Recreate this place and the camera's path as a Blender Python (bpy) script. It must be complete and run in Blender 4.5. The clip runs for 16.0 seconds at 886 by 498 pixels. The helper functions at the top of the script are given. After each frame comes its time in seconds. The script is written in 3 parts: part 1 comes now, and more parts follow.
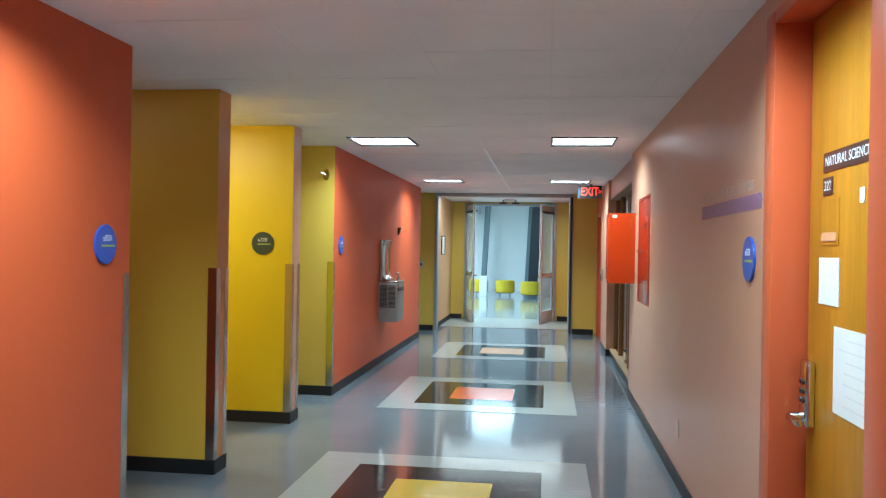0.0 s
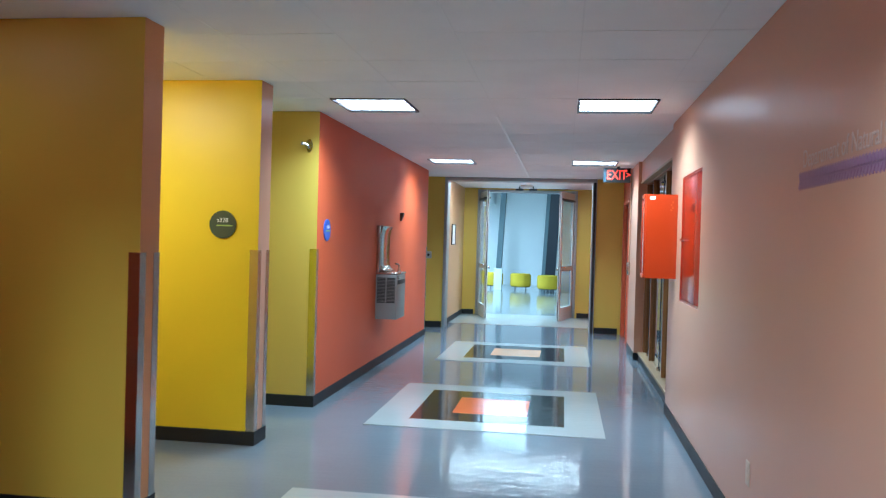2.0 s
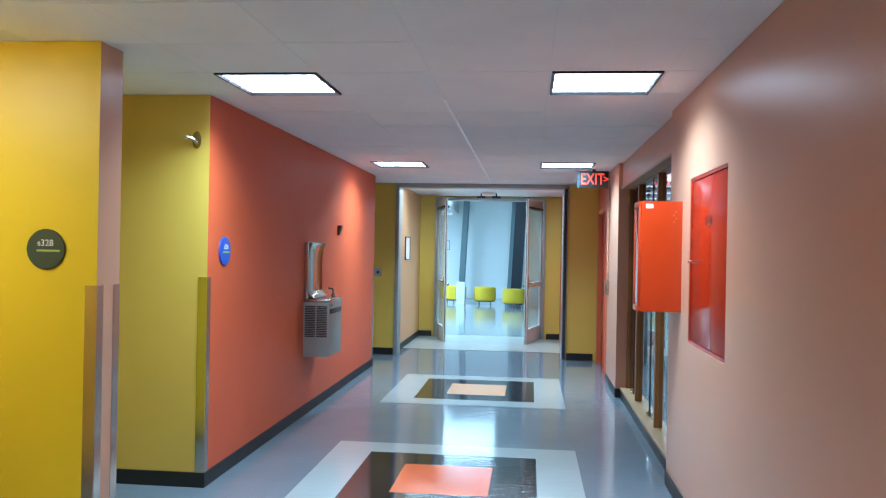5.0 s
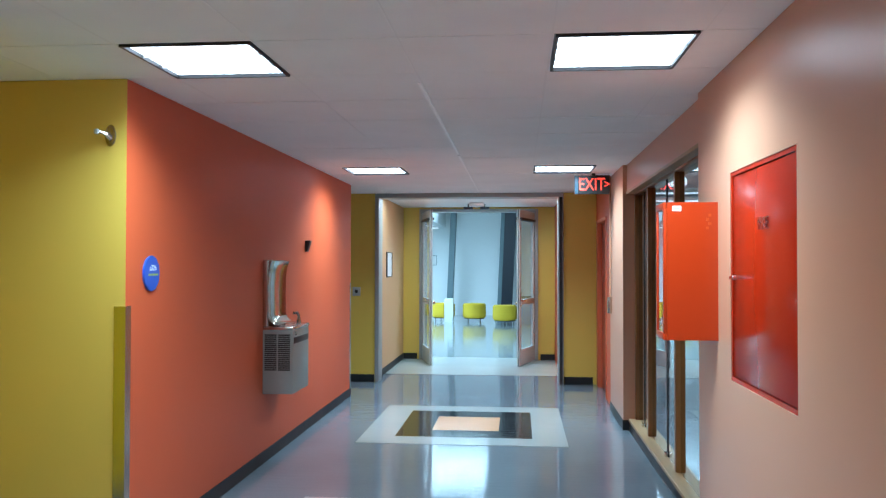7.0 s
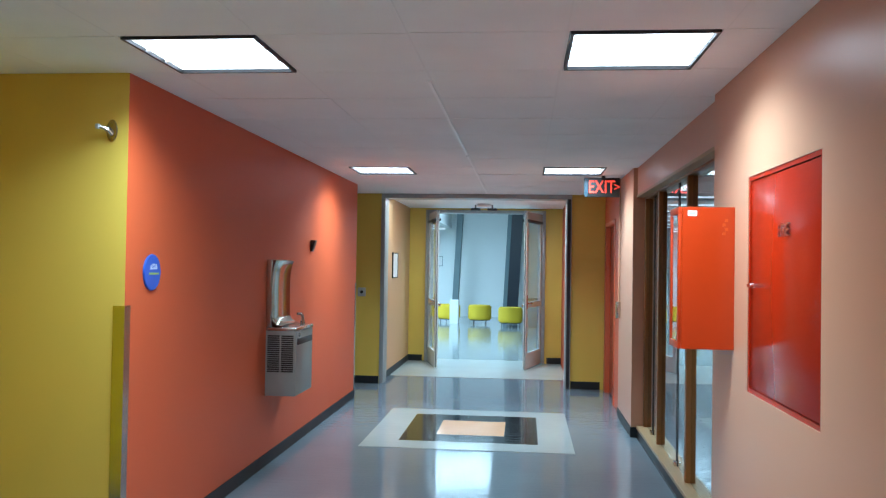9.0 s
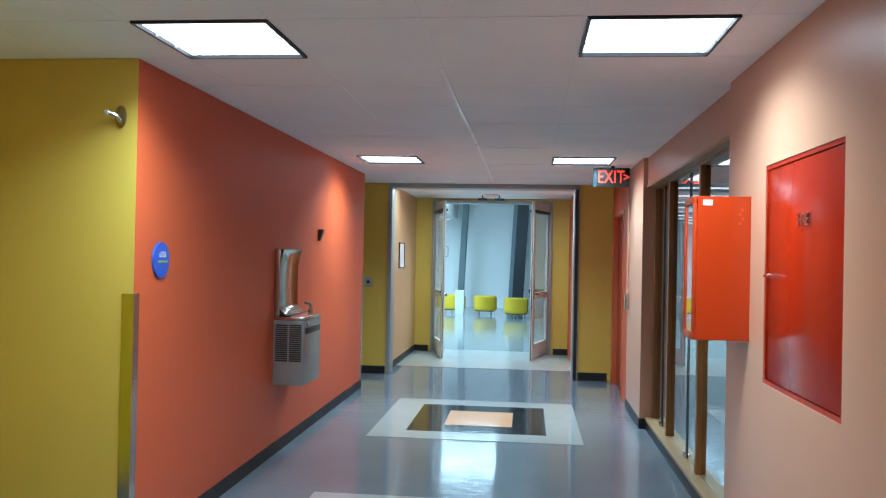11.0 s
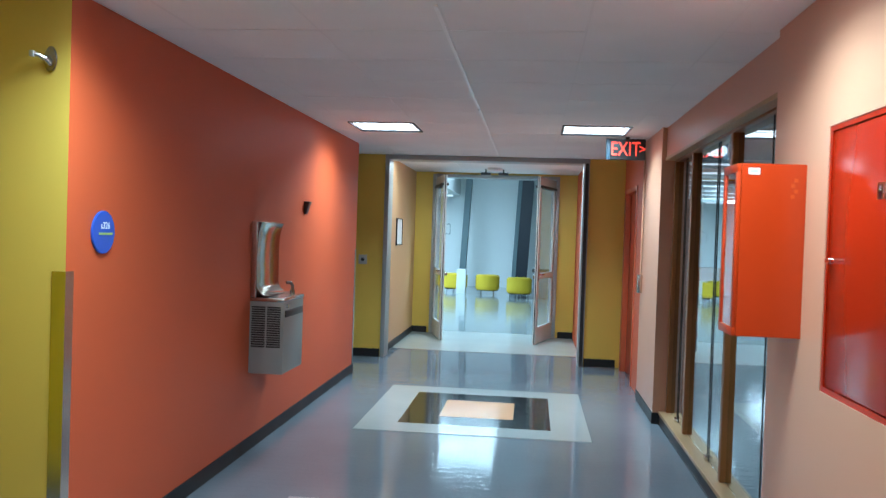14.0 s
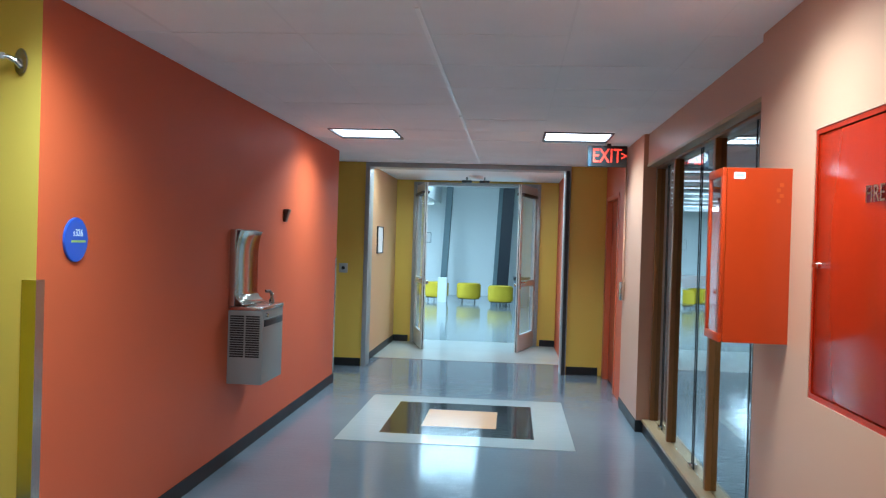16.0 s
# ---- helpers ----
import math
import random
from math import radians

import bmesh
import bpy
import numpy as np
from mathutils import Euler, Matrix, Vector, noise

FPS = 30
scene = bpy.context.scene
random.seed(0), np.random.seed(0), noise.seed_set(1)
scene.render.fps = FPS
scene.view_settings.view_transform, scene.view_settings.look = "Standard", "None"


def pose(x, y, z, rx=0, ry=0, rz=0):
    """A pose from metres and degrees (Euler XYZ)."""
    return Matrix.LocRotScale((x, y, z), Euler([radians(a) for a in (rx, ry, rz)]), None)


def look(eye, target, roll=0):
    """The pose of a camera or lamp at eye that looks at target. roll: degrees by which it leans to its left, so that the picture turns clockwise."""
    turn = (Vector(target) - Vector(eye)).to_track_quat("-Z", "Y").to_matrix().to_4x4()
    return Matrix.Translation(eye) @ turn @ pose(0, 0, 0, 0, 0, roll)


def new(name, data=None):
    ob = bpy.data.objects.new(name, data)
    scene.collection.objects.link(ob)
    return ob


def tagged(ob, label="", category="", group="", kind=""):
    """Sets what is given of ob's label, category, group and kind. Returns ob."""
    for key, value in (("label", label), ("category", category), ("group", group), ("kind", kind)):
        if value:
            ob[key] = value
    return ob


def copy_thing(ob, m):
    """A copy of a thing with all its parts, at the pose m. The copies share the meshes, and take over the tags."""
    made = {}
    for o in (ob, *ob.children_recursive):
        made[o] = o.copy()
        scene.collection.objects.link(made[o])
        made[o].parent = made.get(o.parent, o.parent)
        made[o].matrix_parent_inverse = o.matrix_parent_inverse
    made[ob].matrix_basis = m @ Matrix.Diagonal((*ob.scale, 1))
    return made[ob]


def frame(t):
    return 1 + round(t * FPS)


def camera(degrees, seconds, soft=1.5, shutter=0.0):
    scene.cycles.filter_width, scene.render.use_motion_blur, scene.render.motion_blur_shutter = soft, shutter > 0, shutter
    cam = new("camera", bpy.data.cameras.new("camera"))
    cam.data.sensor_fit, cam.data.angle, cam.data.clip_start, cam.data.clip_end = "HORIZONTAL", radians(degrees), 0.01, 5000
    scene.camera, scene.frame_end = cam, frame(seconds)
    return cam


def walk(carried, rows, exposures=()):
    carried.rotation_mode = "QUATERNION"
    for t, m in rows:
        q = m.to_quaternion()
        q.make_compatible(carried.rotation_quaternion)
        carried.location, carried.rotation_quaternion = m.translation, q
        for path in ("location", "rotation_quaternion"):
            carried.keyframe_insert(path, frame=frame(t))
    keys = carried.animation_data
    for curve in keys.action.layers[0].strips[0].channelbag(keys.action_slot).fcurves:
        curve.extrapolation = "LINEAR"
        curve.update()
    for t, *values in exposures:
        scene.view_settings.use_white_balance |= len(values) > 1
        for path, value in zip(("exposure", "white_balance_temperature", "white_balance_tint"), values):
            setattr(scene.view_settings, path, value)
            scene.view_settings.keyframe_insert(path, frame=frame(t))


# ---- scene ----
cam = camera(56.6, 16.0, 1.2, 0.5)
PATH = [
    (0, (0.072, 1.757, 1.55), (-0.18, 3.741, 1.548), 1.0),
    (0.5, (0.054, 2.075, 1.55), (-0.139, 4.065, 1.533), 0.9),
    (1, (0.008, 2.394, 1.542), (-0.102, 4.39, 1.48), 1.4),
    (1.5, (0.041, 2.697, 1.565), (-0.174, 4.685, 1.526), 1.0),
    (2, (0.014, 3.114, 1.496), (-0.277, 5.093, 1.475), 1.6),
    (2.5, (0.022, 3.424, 1.523), (-0.202, 5.412, 1.53), 0.2),
    (3, (0.022, 3.703, 1.541), (-0.243, 5.685, 1.54), 0.4),
    (3.5, (0.04, 3.992, 1.602), (-0.183, 5.979, 1.602), 1.6),
    (3.7, (0.031, 4.132, 1.575), (-0.166, 6.122, 1.581), 1.4),
    (5.8, (-0.026, 5.309, 1.611), (-0.242, 7.297, 1.607), 0.9),
    (6, (-0.035, 5.444, 1.597), (-0.215, 7.436, 1.592), 0.8),
    (6.5, (-0.122, 5.683, 1.595), (-0.301, 7.675, 1.591), 0.7),
    (7, (-0.068, 5.915, 1.612), (-0.251, 7.906, 1.65), 0.1),
    (7.5, (-0.051, 6.008, 1.615), (-0.235, 7.998, 1.668), -1.5),
    (8, (-0.057, 6.042, 1.626), (-0.232, 8.032, 1.714), -0.9),
    (8.5, (-0.084, 6.062, 1.626), (-0.283, 8.05, 1.7), 0.3),
    (9, (-0.09, 6.03, 1.625), (-0.287, 8.02, 1.664), 0.9),
    (9.5, (-0.106, 6.052, 1.62), (-0.313, 8.041, 1.647), 1.1),
    (12, (-0.155, 6.091, 1.605), (-0.358, 8.081, 1.592), 1.2),
    (12.5, (-0.169, 6.189, 1.595), (-0.345, 8.18, 1.52), 1.0),
    (13, (-0.088, 6.38, 1.59), (-0.266, 8.372, 1.541), 0.9),
    (13.5, (-0.065, 6.569, 1.576), (-0.326, 8.549, 1.476), -0.4),
    (14, (-0.151, 6.755, 1.607), (-0.365, 8.743, 1.569), 1.9),
    (14.5, (-0.176, 6.815, 1.606), (-0.408, 8.801, 1.593), 2.2),
    (15, (-0.169, 6.835, 1.597), (-0.327, 8.829, 1.576), 2.0),
    (15.5, (-0.164, 6.829, 1.601), (-0.348, 8.82, 1.586), 2.2),
    (16, (-0.165, 6.821, 1.595), (-0.333, 8.814, 1.58), 1.7),
]
walk(cam, [(t, look(eye, target, roll)) for t, eye, target, roll in PATH],
     exposures=[(0, 0.1, 5850, 10), (1.5, 0.2, 5300, 10), (3.5, 0.26, 5100, 10), (6, 0.14, 5250, 10), (9, 0.02, 5500, 10), (12.5, -0.05, 5550, 10), (16, -0.07, 5450, 10)])

# ---- light ----
world = bpy.data.worlds.new("world")
scene.world = world
world.use_nodes = True
world.node_tree.nodes["Background"].inputs[0].default_value = (0.5, 0.6, 0.8, 1)
world.node_tree.nodes["Background"].inputs[1].default_value = 0.02

TROFFER_Y = [-0.578, 4.33, 9.44, 14.12]
TROFFER_X = [-1.855, 0.09]
H = 2.592          # corridor ceiling
XL, XR = -2.13, 0.95   # corridor walls


def area_lamp(name, x, y, z, sx, sy, watts, colour, spread=180):
    data = bpy.data.lights.new(name, "AREA")
    data.shape, data.size, data.size_y, data.energy, data.color = "RECTANGLE", sx, sy, watts, colour
    data.spread = radians(spread)
    ob = new(name, data)
    ob.matrix_basis = pose(x, y, z)
    return tagged(ob, kind="structure")


for ty in TROFFER_Y:
    for tx in TROFFER_X:
        area_lamp("lamp_troffer", tx + 0.3, ty + 0.32, H - 0.012, 0.5, 0.54, 34, (0.77, 1.0, 0.98), 140)
COOL = (0.64, 0.92, 1.0)
for k in range(5):
    area_lamp("lamp_lounge_strip", -1.7, 25.9 + 0.78 * k, 3.71, 1.6, 0.2, 20, COOL)
# added area fills without fixtures, kept out of sight, that brighten the lounge
area_lamp("fill_lounge", -0.5, 22.0, 3.72, 3.2, 2.2, 330, COOL)
for lx, ly, lz, watts in ((-4.4, 28.0, 2.66, 310), (5.0, 28.0, 2.66, 18), (5.5, 22.5, 2.66, 6)):
    area_lamp("fill_lounge", lx, ly, lz, 2.0, 2.4, watts, COOL)
# added fill that brightens the vestibule walls, hidden behind the frame head
area_lamp("fill_vestibule", -0.75, 17.62, H - 0.012, 2.3, 0.32, 50, (0.82, 1.0, 0.95))
area_lamp("lamp_bay", -3.1, 7.6, H - 0.012, 0.5, 0.5, 18, (0.95, 1.0, 0.9))
# weak added fill for the first pier, no known lamp in this bay
area_lamp("lamp_bay", -3.1, 6.3, H - 0.012, 0.5, 0.5, 0.4, (0.95, 1.0, 0.9), 130)



# ---- materials ----
def mat(name, colour, rough=0.5, metal=0.0, var=0.06, scale=3.0, grain=60.0, bump=0.02, rvar=0.08, stretch=(1, 1, 1), coat=0.0, objvar=0.0):
    m = bpy.data.materials.new(name)
    m.use_nodes = True
    nt = m.node_tree
    b = nt.nodes["Principled BSDF"]
    b.inputs["Metallic"].default_value = metal
    b.inputs["Coat Weight"].default_value = coat
    tc = nt.nodes.new("ShaderNodeTexCoord")
    geo = nt.nodes.new("ShaderNodeNewGeometry")
    mp = nt.nodes.new("ShaderNodeMapping")
    mp.inputs["Scale"].default_value = stretch
    nt.links.new(geo.outputs["Position"], mp.inputs["Vector"])
    n1 = nt.nodes.new("ShaderNodeTexNoise")
    n1.inputs["Scale"].default_value, n1.inputs["Detail"].default_value = scale, 5
    n2 = nt.nodes.new("ShaderNodeTexNoise")
    n2.inputs["Scale"].default_value, n2.inputs["Detail"].default_value = grain, 3
    for n in (n1, n2):
        nt.links.new(mp.outputs[0], n.inputs["Vector"])
    add = nt.nodes.new("ShaderNodeMath")
    add.operation = "MULTIPLY_ADD"
    nt.links.new(n2.outputs[0], add.inputs[0])
    add.inputs[1].default_value = 0.5
    nt.links.new(n1.outputs[0], add.inputs[2])
    ramp = nt.nodes.new("ShaderNodeMapRange")
    ramp.inputs[1].default_value, ramp.inputs[2].default_value = 0.4, 1.1
    ramp.inputs[3].default_value, ramp.inputs[4].default_value = 1 - var, 1 + var
    nt.links.new(add.outputs[0], ramp.inputs[0])
    mul = nt.nodes.new("ShaderNodeVectorMath")
    mul.operation = "SCALE"
    mul.inputs[0].default_value = colour
    nt.links.new(ramp.outputs[0], mul.inputs["Scale"])
    nt.links.new(mul.outputs[0], b.inputs["Base Color"])
    rr = nt.nodes.new("ShaderNodeMapRange")
    rr.inputs[3].default_value, rr.inputs[4].default_value = max(0.02, rough - rvar), min(1, rough + rvar)
    nt.links.new(n1.outputs[0], rr.inputs[0])
    nt.links.new(rr.outputs[0], b.inputs["Roughness"])
    if bump:
        bp = nt.nodes.new("ShaderNodeBump")
        bp.inputs["Strength"].default_value, bp.inputs["Distance"].default_value = bump, 0.01
        nt.links.new(n2.outputs[0], bp.inputs["Height"])
        nt.links.new(bp.outputs[0], b.inputs["Normal"])
    return m


def glow(name, colour, strength):
    m = bpy.data.materials.new(name)
    m.use_nodes = True
    b = m.node_tree.nodes["Principled BSDF"]
    b.inputs["Base Color"].default_value = (*colour, 1)
    b.inputs["Emission Color"].default_value = (*colour, 1)
    b.inputs["Emission Strength"].default_value = strength
    return m


def glass(name, tint=(0.95, 1, 0.99)):
    m = bpy.data.materials.new(name)
    m.use_nodes = True
    b = m.node_tree.nodes["Principled BSDF"]
    b.inputs["Base Color"].default_value = (*tint, 1)
    b.inputs["Transmission Weight"].default_value = 1
    b.inputs["Roughness"].default_value = 0.0
    b.inputs["IOR"].default_value = 1.45
    return m


ORANGE = mat("paint_orange", (0.6, 0.098, 0.027), 0.5, var=0.03, scale=1.2, grain=180, bump=0.05)
PEACH = mat("paint_peach", (0.58, 0.295, 0.183), 0.34, var=0.03, scale=1.2, grain=180, bump=0.05)
OCHRE = mat("paint_ochre", (0.74, 0.51, 0.085), 0.45, var=0.03, scale=1.2, grain=180, bump=0.05)
YELLOW = mat("paint_yellow", (0.84, 0.6, 0.0), 0.4, var=0.03, scale=1.2, grain=180, bump=0.05)
DOOR_RED = mat("door_red", (0.36, 0.05, 0.022), 0.3, var=0.05, grain=90)
FRAME_ORANGE = mat("frame_orange", (0.6, 0.115, 0.04), 0.35, var=0.04, grain=120)
WHITE_WALL = mat("paint_white", (0.78, 0.8, 0.8), 0.5, var=0.03, scale=0.8, grain=90, bump=0.03)
TILE_WHITE = mat("ceiling_tile", (0.88, 0.88, 0.88), 0.9, var=0.05, scale=2.2, grain=240, bump=0.25)
TBAR = mat("ceiling_bar", (0.82, 0.82, 0.82), 0.4, var=0.02, bump=0)
BRIGHT = mat("strip_white", (0.95, 0.95, 0.95), 0.3, var=0.02, bump=0)
# white ceiling with the dimness of the side lounge put into its colour
CEIL_SHADED = mat("ceiling_white_shaded", (0.22, 0.23, 0.24), 0.8, var=0.06, grain=120)
GOLD = mat("paint_gold", (0.78, 0.49, 0.06), 0.4, var=0.03, scale=1.2, grain=180, bump=0.05)
APRICOT = mat("paint_apricot", (0.62, 0.25, 0.085), 0.36, var=0.03, scale=1.2, grain=180, bump=0.05)
PEACH_WARM = mat("paint_warm_peach", (0.64, 0.37, 0.18), 0.4, var=0.03, scale=1.2, grain=180, bump=0.05)
CREAM = mat("plate_cream", (0.62, 0.48, 0.38), 0.4)
RUBBER = mat("rubber_black", (0.012, 0.012, 0.014), 0.5, var=0.25, grain=40, bump=0.03)
STEEL = mat("brushed_steel", (0.6, 0.57, 0.53), 0.22, 1.0, var=0.03, grain=30, stretch=(40, 40, 1), bump=0.004, rvar=0.04)
CHROME = mat("chrome", (0.7, 0.7, 0.7), 0.12, 1.0, var=0.04, bump=0)
GREY_PAINT = mat("enamel_grey", (0.33, 0.33, 0.31), 0.35, 0.3, var=0.05, grain=200, bump=0.03)
DARK = mat("dark_plastic", (0.02, 0.02, 0.022), 0.4, var=0.2, bump=0.02)
WOOD_DOOR = mat("oak_veneer", (0.5, 0.215, 0.012), 0.32, var=0.3, scale=2.0, grain=26, stretch=(9, 9, 0.5), bump=0.03)
WOOD_FRAME = mat("stained_oak", (0.24, 0.09, 0.02), 0.35, var=0.3, scale=2.0, grain=24, stretch=(10, 10, 0.6), bump=0.05)
WOOD_SILL = mat("pale_oak", (0.4, 0.26, 0.13), 0.4, var=0.2, scale=2.0, grain=24, stretch=(10, 0.6, 10), bump=0.04)
FIRE_RED = mat("enamel_red", (0.37, 0.016, 0.002), 0.2, var=0.03, grain=60, bump=0.008, rvar=0.03)
BOX_RED = mat("enamel_orange_red", (0.45, 0.035, 0.002), 0.32, var=0.03, grain=60, bump=0.01)
FRAME_GREY = mat("frame_grey", (0.36, 0.37, 0.37), 0.35, 0.2, var=0.06, grain=90, bump=0.02)
PAPER = mat("paper", (0.8, 0.8, 0.8), 0.8, var=0.04, scale=8)
BLUE = mat("sign_blue", (0.03, 0.1, 0.5), 0.35, var=0.06)
DARK_GREEN = mat("sign_green", (0.05, 0.075, 0.05), 0.35, var=0.06)
INK = mat("ink_white", (0.75, 0.8, 0.85), 0.5, var=0.02)
LIME = mat("ink_lime", (0.35, 0.5, 0.12), 0.5, var=0.02)
PURPLE = mat("vinyl_purple", (0.3, 0.15, 0.28), 0.4, var=0.05)
BROWN = mat("plate_brown", (0.06, 0.03, 0.025), 0.35, var=0.1)
FABRIC_Y = mat("fabric_yellow", (0.56, 0.4, 0.012), 0.75, var=0.08, grain=300, bump=0.15)
FABRIC_O = mat("fabric_orange", (0.6, 0.12, 0.03), 0.75, var=0.08, grain=300, bump=0.15)
NAVY = mat("column_navy", (0.006, 0.01, 0.02), 0.4, var=0.1)
COL_GREY = mat("column_grey", (0.12, 0.165, 0.185), 0.5, var=0.06)
BIN_BLUE = mat("bin_plastic", (0.2, 0.26, 0.32), 0.5, var=0.06)
CAP_BLUE = mat("cap_blue", (0.03, 0.06, 0.09), 0.5)
SWITCH_GREY = mat("switch_grey", (0.45, 0.47, 0.48), 0.4)
FL_GREY = mat("vinyl_grey", (0.18, 0.21, 0.25), 0.06, var=0.1, scale=1.4, grain=45, bump=0.0, rvar=0.03)
FL_WHITE = mat("vinyl_white", (0.40, 0.43, 0.44), 0.08, var=0.05, scale=2, grain=45, bump=0.0, rvar=0.03)
FL_BLACK = mat("vinyl_black", (0.022, 0.02, 0.022), 0.08, var=0.2, scale=2, grain=45, bump=0.0, rvar=0.03)
FL_ORANGE = mat("vinyl_orange", (0.7, 0.13, 0.04), 0.1, var=0.06, grain=45, bump=0.0, rvar=0.03)
FL_PEACH = mat("vinyl_peach", (0.72, 0.4, 0.22), 0.1, var=0.06, grain=45, bump=0.0, rvar=0.03)
FL_YELLOW = mat("vinyl_yellow", (0.72, 0.52, 0.08), 0.1, var=0.06, grain=45, bump=0.0, rvar=0.03)
FL_PALE = mat("vinyl_pale", (0.5, 0.52, 0.5), 0.14, var=0.08, scale=2, grain=60, bump=0.0, rvar=0.03)
FL_LOUNGE = mat("vinyl_lounge", (0.27, 0.3, 0.3), 0.09, var=0.08, scale=2, grain=60, bump=0.0, rvar=0.03)
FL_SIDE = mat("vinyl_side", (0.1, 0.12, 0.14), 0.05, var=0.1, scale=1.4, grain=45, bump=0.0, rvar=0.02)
GLASS = glass("clear_glass")
TUBE = glow("lamp_white", (0.9, 0.99, 1.0), 4.0)
TUBE_COOL = glow("lamp_cool", (0.85, 0.97, 1.0), 1.6)
EXIT_RED = glow("exit_red", (1.0, 0.06, 0.03), 1.3)
EXIT_GREEN = glow("exit_green", (0.05, 0.8, 0.3), 1.0)


def ripple(m, strength):
    """Long shallow waves of a waxed vinyl floor."""
    nt = m.node_tree
    geo = nt.nodes.new("ShaderNodeNewGeometry")
    mp = nt.nodes.new("ShaderNodeMapping")
    mp.inputs["Scale"].default_value = (2.0, 9.0, 1)
    n = nt.nodes.new("ShaderNodeTexNoise")
    n.inputs["Scale"].default_value, n.inputs["Detail"].default_value = 2.4, 3.0
    bp = nt.nodes.new("ShaderNodeBump")
    bp.inputs["Strength"].default_value, bp.inputs["Distance"].default_value = strength, 0.01
    nt.links.new(geo.outputs["Position"], mp.inputs[0])
    nt.links.new(mp.outputs[0], n.inputs["Vector"])
    nt.links.new(n.outputs[0], bp.inputs["Height"])
    nt.links.new(bp.outputs[0], nt.nodes["Principled BSDF"].inputs["Normal"])


for m in (FL_GREY, FL_WHITE, FL_BLACK, FL_ORANGE, FL_PEACH, FL_YELLOW, FL_PALE, FL_LOUNGE):
    ripple(m, 0.13)


ripple(FL_SIDE, 0.45)


# ---- mesh helpers ----
def add_box(bm, x0, x1, y0, y1, z0, z1, bevel=0.0, mi=0, segments=2):
    t = bmesh.new()
    bmesh.ops.create_cube(t, size=1)
    bmesh.ops.transform(t, matrix=Matrix.Translation(((x0 + x1) / 2, (y0 + y1) / 2, (z0 + z1) / 2)) @ Matrix.Diagonal((abs(x1 - x0), abs(y1 - y0), abs(z1 - z0), 1)), verts=t.verts)
    if bevel:
        bmesh.ops.bevel(t, geom=t.edges[:], offset=bevel, segments=segments, affect="EDGES", profile=0.5)
    return merge(bm, t, mi)


def merge(bm, t, mi=0, m=None):
    if m is not None:
        bmesh.ops.transform(t, matrix=m, verts=t.verts)
    for f in t.faces:
        f.material_index = mi
    me = bpy.data.meshes.new("tmp")
    t.to_mesh(me)
    t.free()
    bm.from_mesh(me)
    bpy.data.meshes.remove(me)
    return bm


def add_cyl(bm, p, axis, r, length, r2=None, seg=24, bevel=0.0):
    """A round bar that starts at p and runs along an axis."""
    t = bmesh.new()
    bmesh.ops.create_cone(t, cap_ends=True, segments=seg, radius1=r, radius2=r if r2 is None else r2, depth=length)
    if bevel:
        rim = [e for e in t.edges if abs(e.verts[0].co.z - e.verts[1].co.z) < 1e-6]
        bmesh.ops.bevel(t, geom=rim, offset=bevel, segments=2, affect="EDGES")
    way = Vector(axis).normalized()
    q = Vector((0, 0, 1)).rotation_difference(way).to_matrix().to_4x4()
    return merge(bm, t, 0, Matrix.Translation(Vector(p) + way * length / 2) @ q)


def add_tube(bm, pts, r, seg=10):
    """A bent pipe through a few points."""
    for a, b in zip(pts, pts[1:]):
        a, b = Vector(a), Vector(b)
        add_cyl(bm, a, b - a, r, (b - a).length, seg=seg)
    for p in pts[1:-1]:
        t = bmesh.new()
        bmesh.ops.create_uvsphere(t, u_segments=seg, v_segments=6, radius=r)
        merge(bm, t, 0, Matrix.Translation(p))
    return bm


def solid(name, bm, mats, parent=None, smooth=False):
    me = bpy.data.meshes.new(name)
    bm.to_mesh(me)
    bm.free()
    for m in mats if isinstance(mats, (list, tuple)) else [mats]:
        me.materials.append(m)
    if smooth:
        for f in me.polygons:
            f.use_smooth = True
        me.set_sharp_from_angle(angle=radians(35))
    ob = new(name, me)
    if parent is not None:
        ob.parent = parent
    return ob


def part(name, bm, material, parent, label="", smooth=True):
    ob = solid(name, bm, material, parent, smooth)
    return tagged(ob, label)


def thing(name, m, label, category, group="", kind=""):
    ob = new(name)
    ob.empty_display_size = 0.1
    ob.matrix_basis = m
    return tagged(ob, label, category, group, kind)


def B(*a, **k):
    return add_box(bmesh.new(), *a, **k)


def C(*a, **k):
    return add_cyl(bmesh.new(), *a, **k)


def letters(text, size, depth, material, parent, m, name="lettering", align="CENTER"):
    """Raised letters, lying in the xy plane of m."""
    cu = bpy.data.curves.new(name, "FONT")
    cu.body, cu.size, cu.extrude, cu.align_x, cu.align_y = text, size, depth, align, "CENTER"
    tmp = new("tmp_text", cu)
    me = bpy.data.meshes.new_from_object(tmp.evaluated_get(bpy.context.evaluated_depsgraph_get()))
    bpy.data.objects.remove(tmp)
    me.materials.clear()
    me.materials.append(material)
    ob = new(name, me)
    ob.parent = parent
    ob.matrix_basis = m
    return ob


def wall(name, boxes, mats, label, faces=None):
    """A wall of several boxes in one mesh. faces: slot by face normal (+x, -x, +y, -y)."""
    bm = bmesh.new()
    for b in boxes:
        add_box(bm, *b)
    if faces:
        for f in bm.faces:
            for key, slot in faces.items():
                axis = "xy".index(key[1])
                if f.normal[axis] * (1 if key[0] == "+" else -1) > 0.9:
                    f.material_index = slot
    return tagged(solid(name, bm, mats), label, "wall", kind="structure")


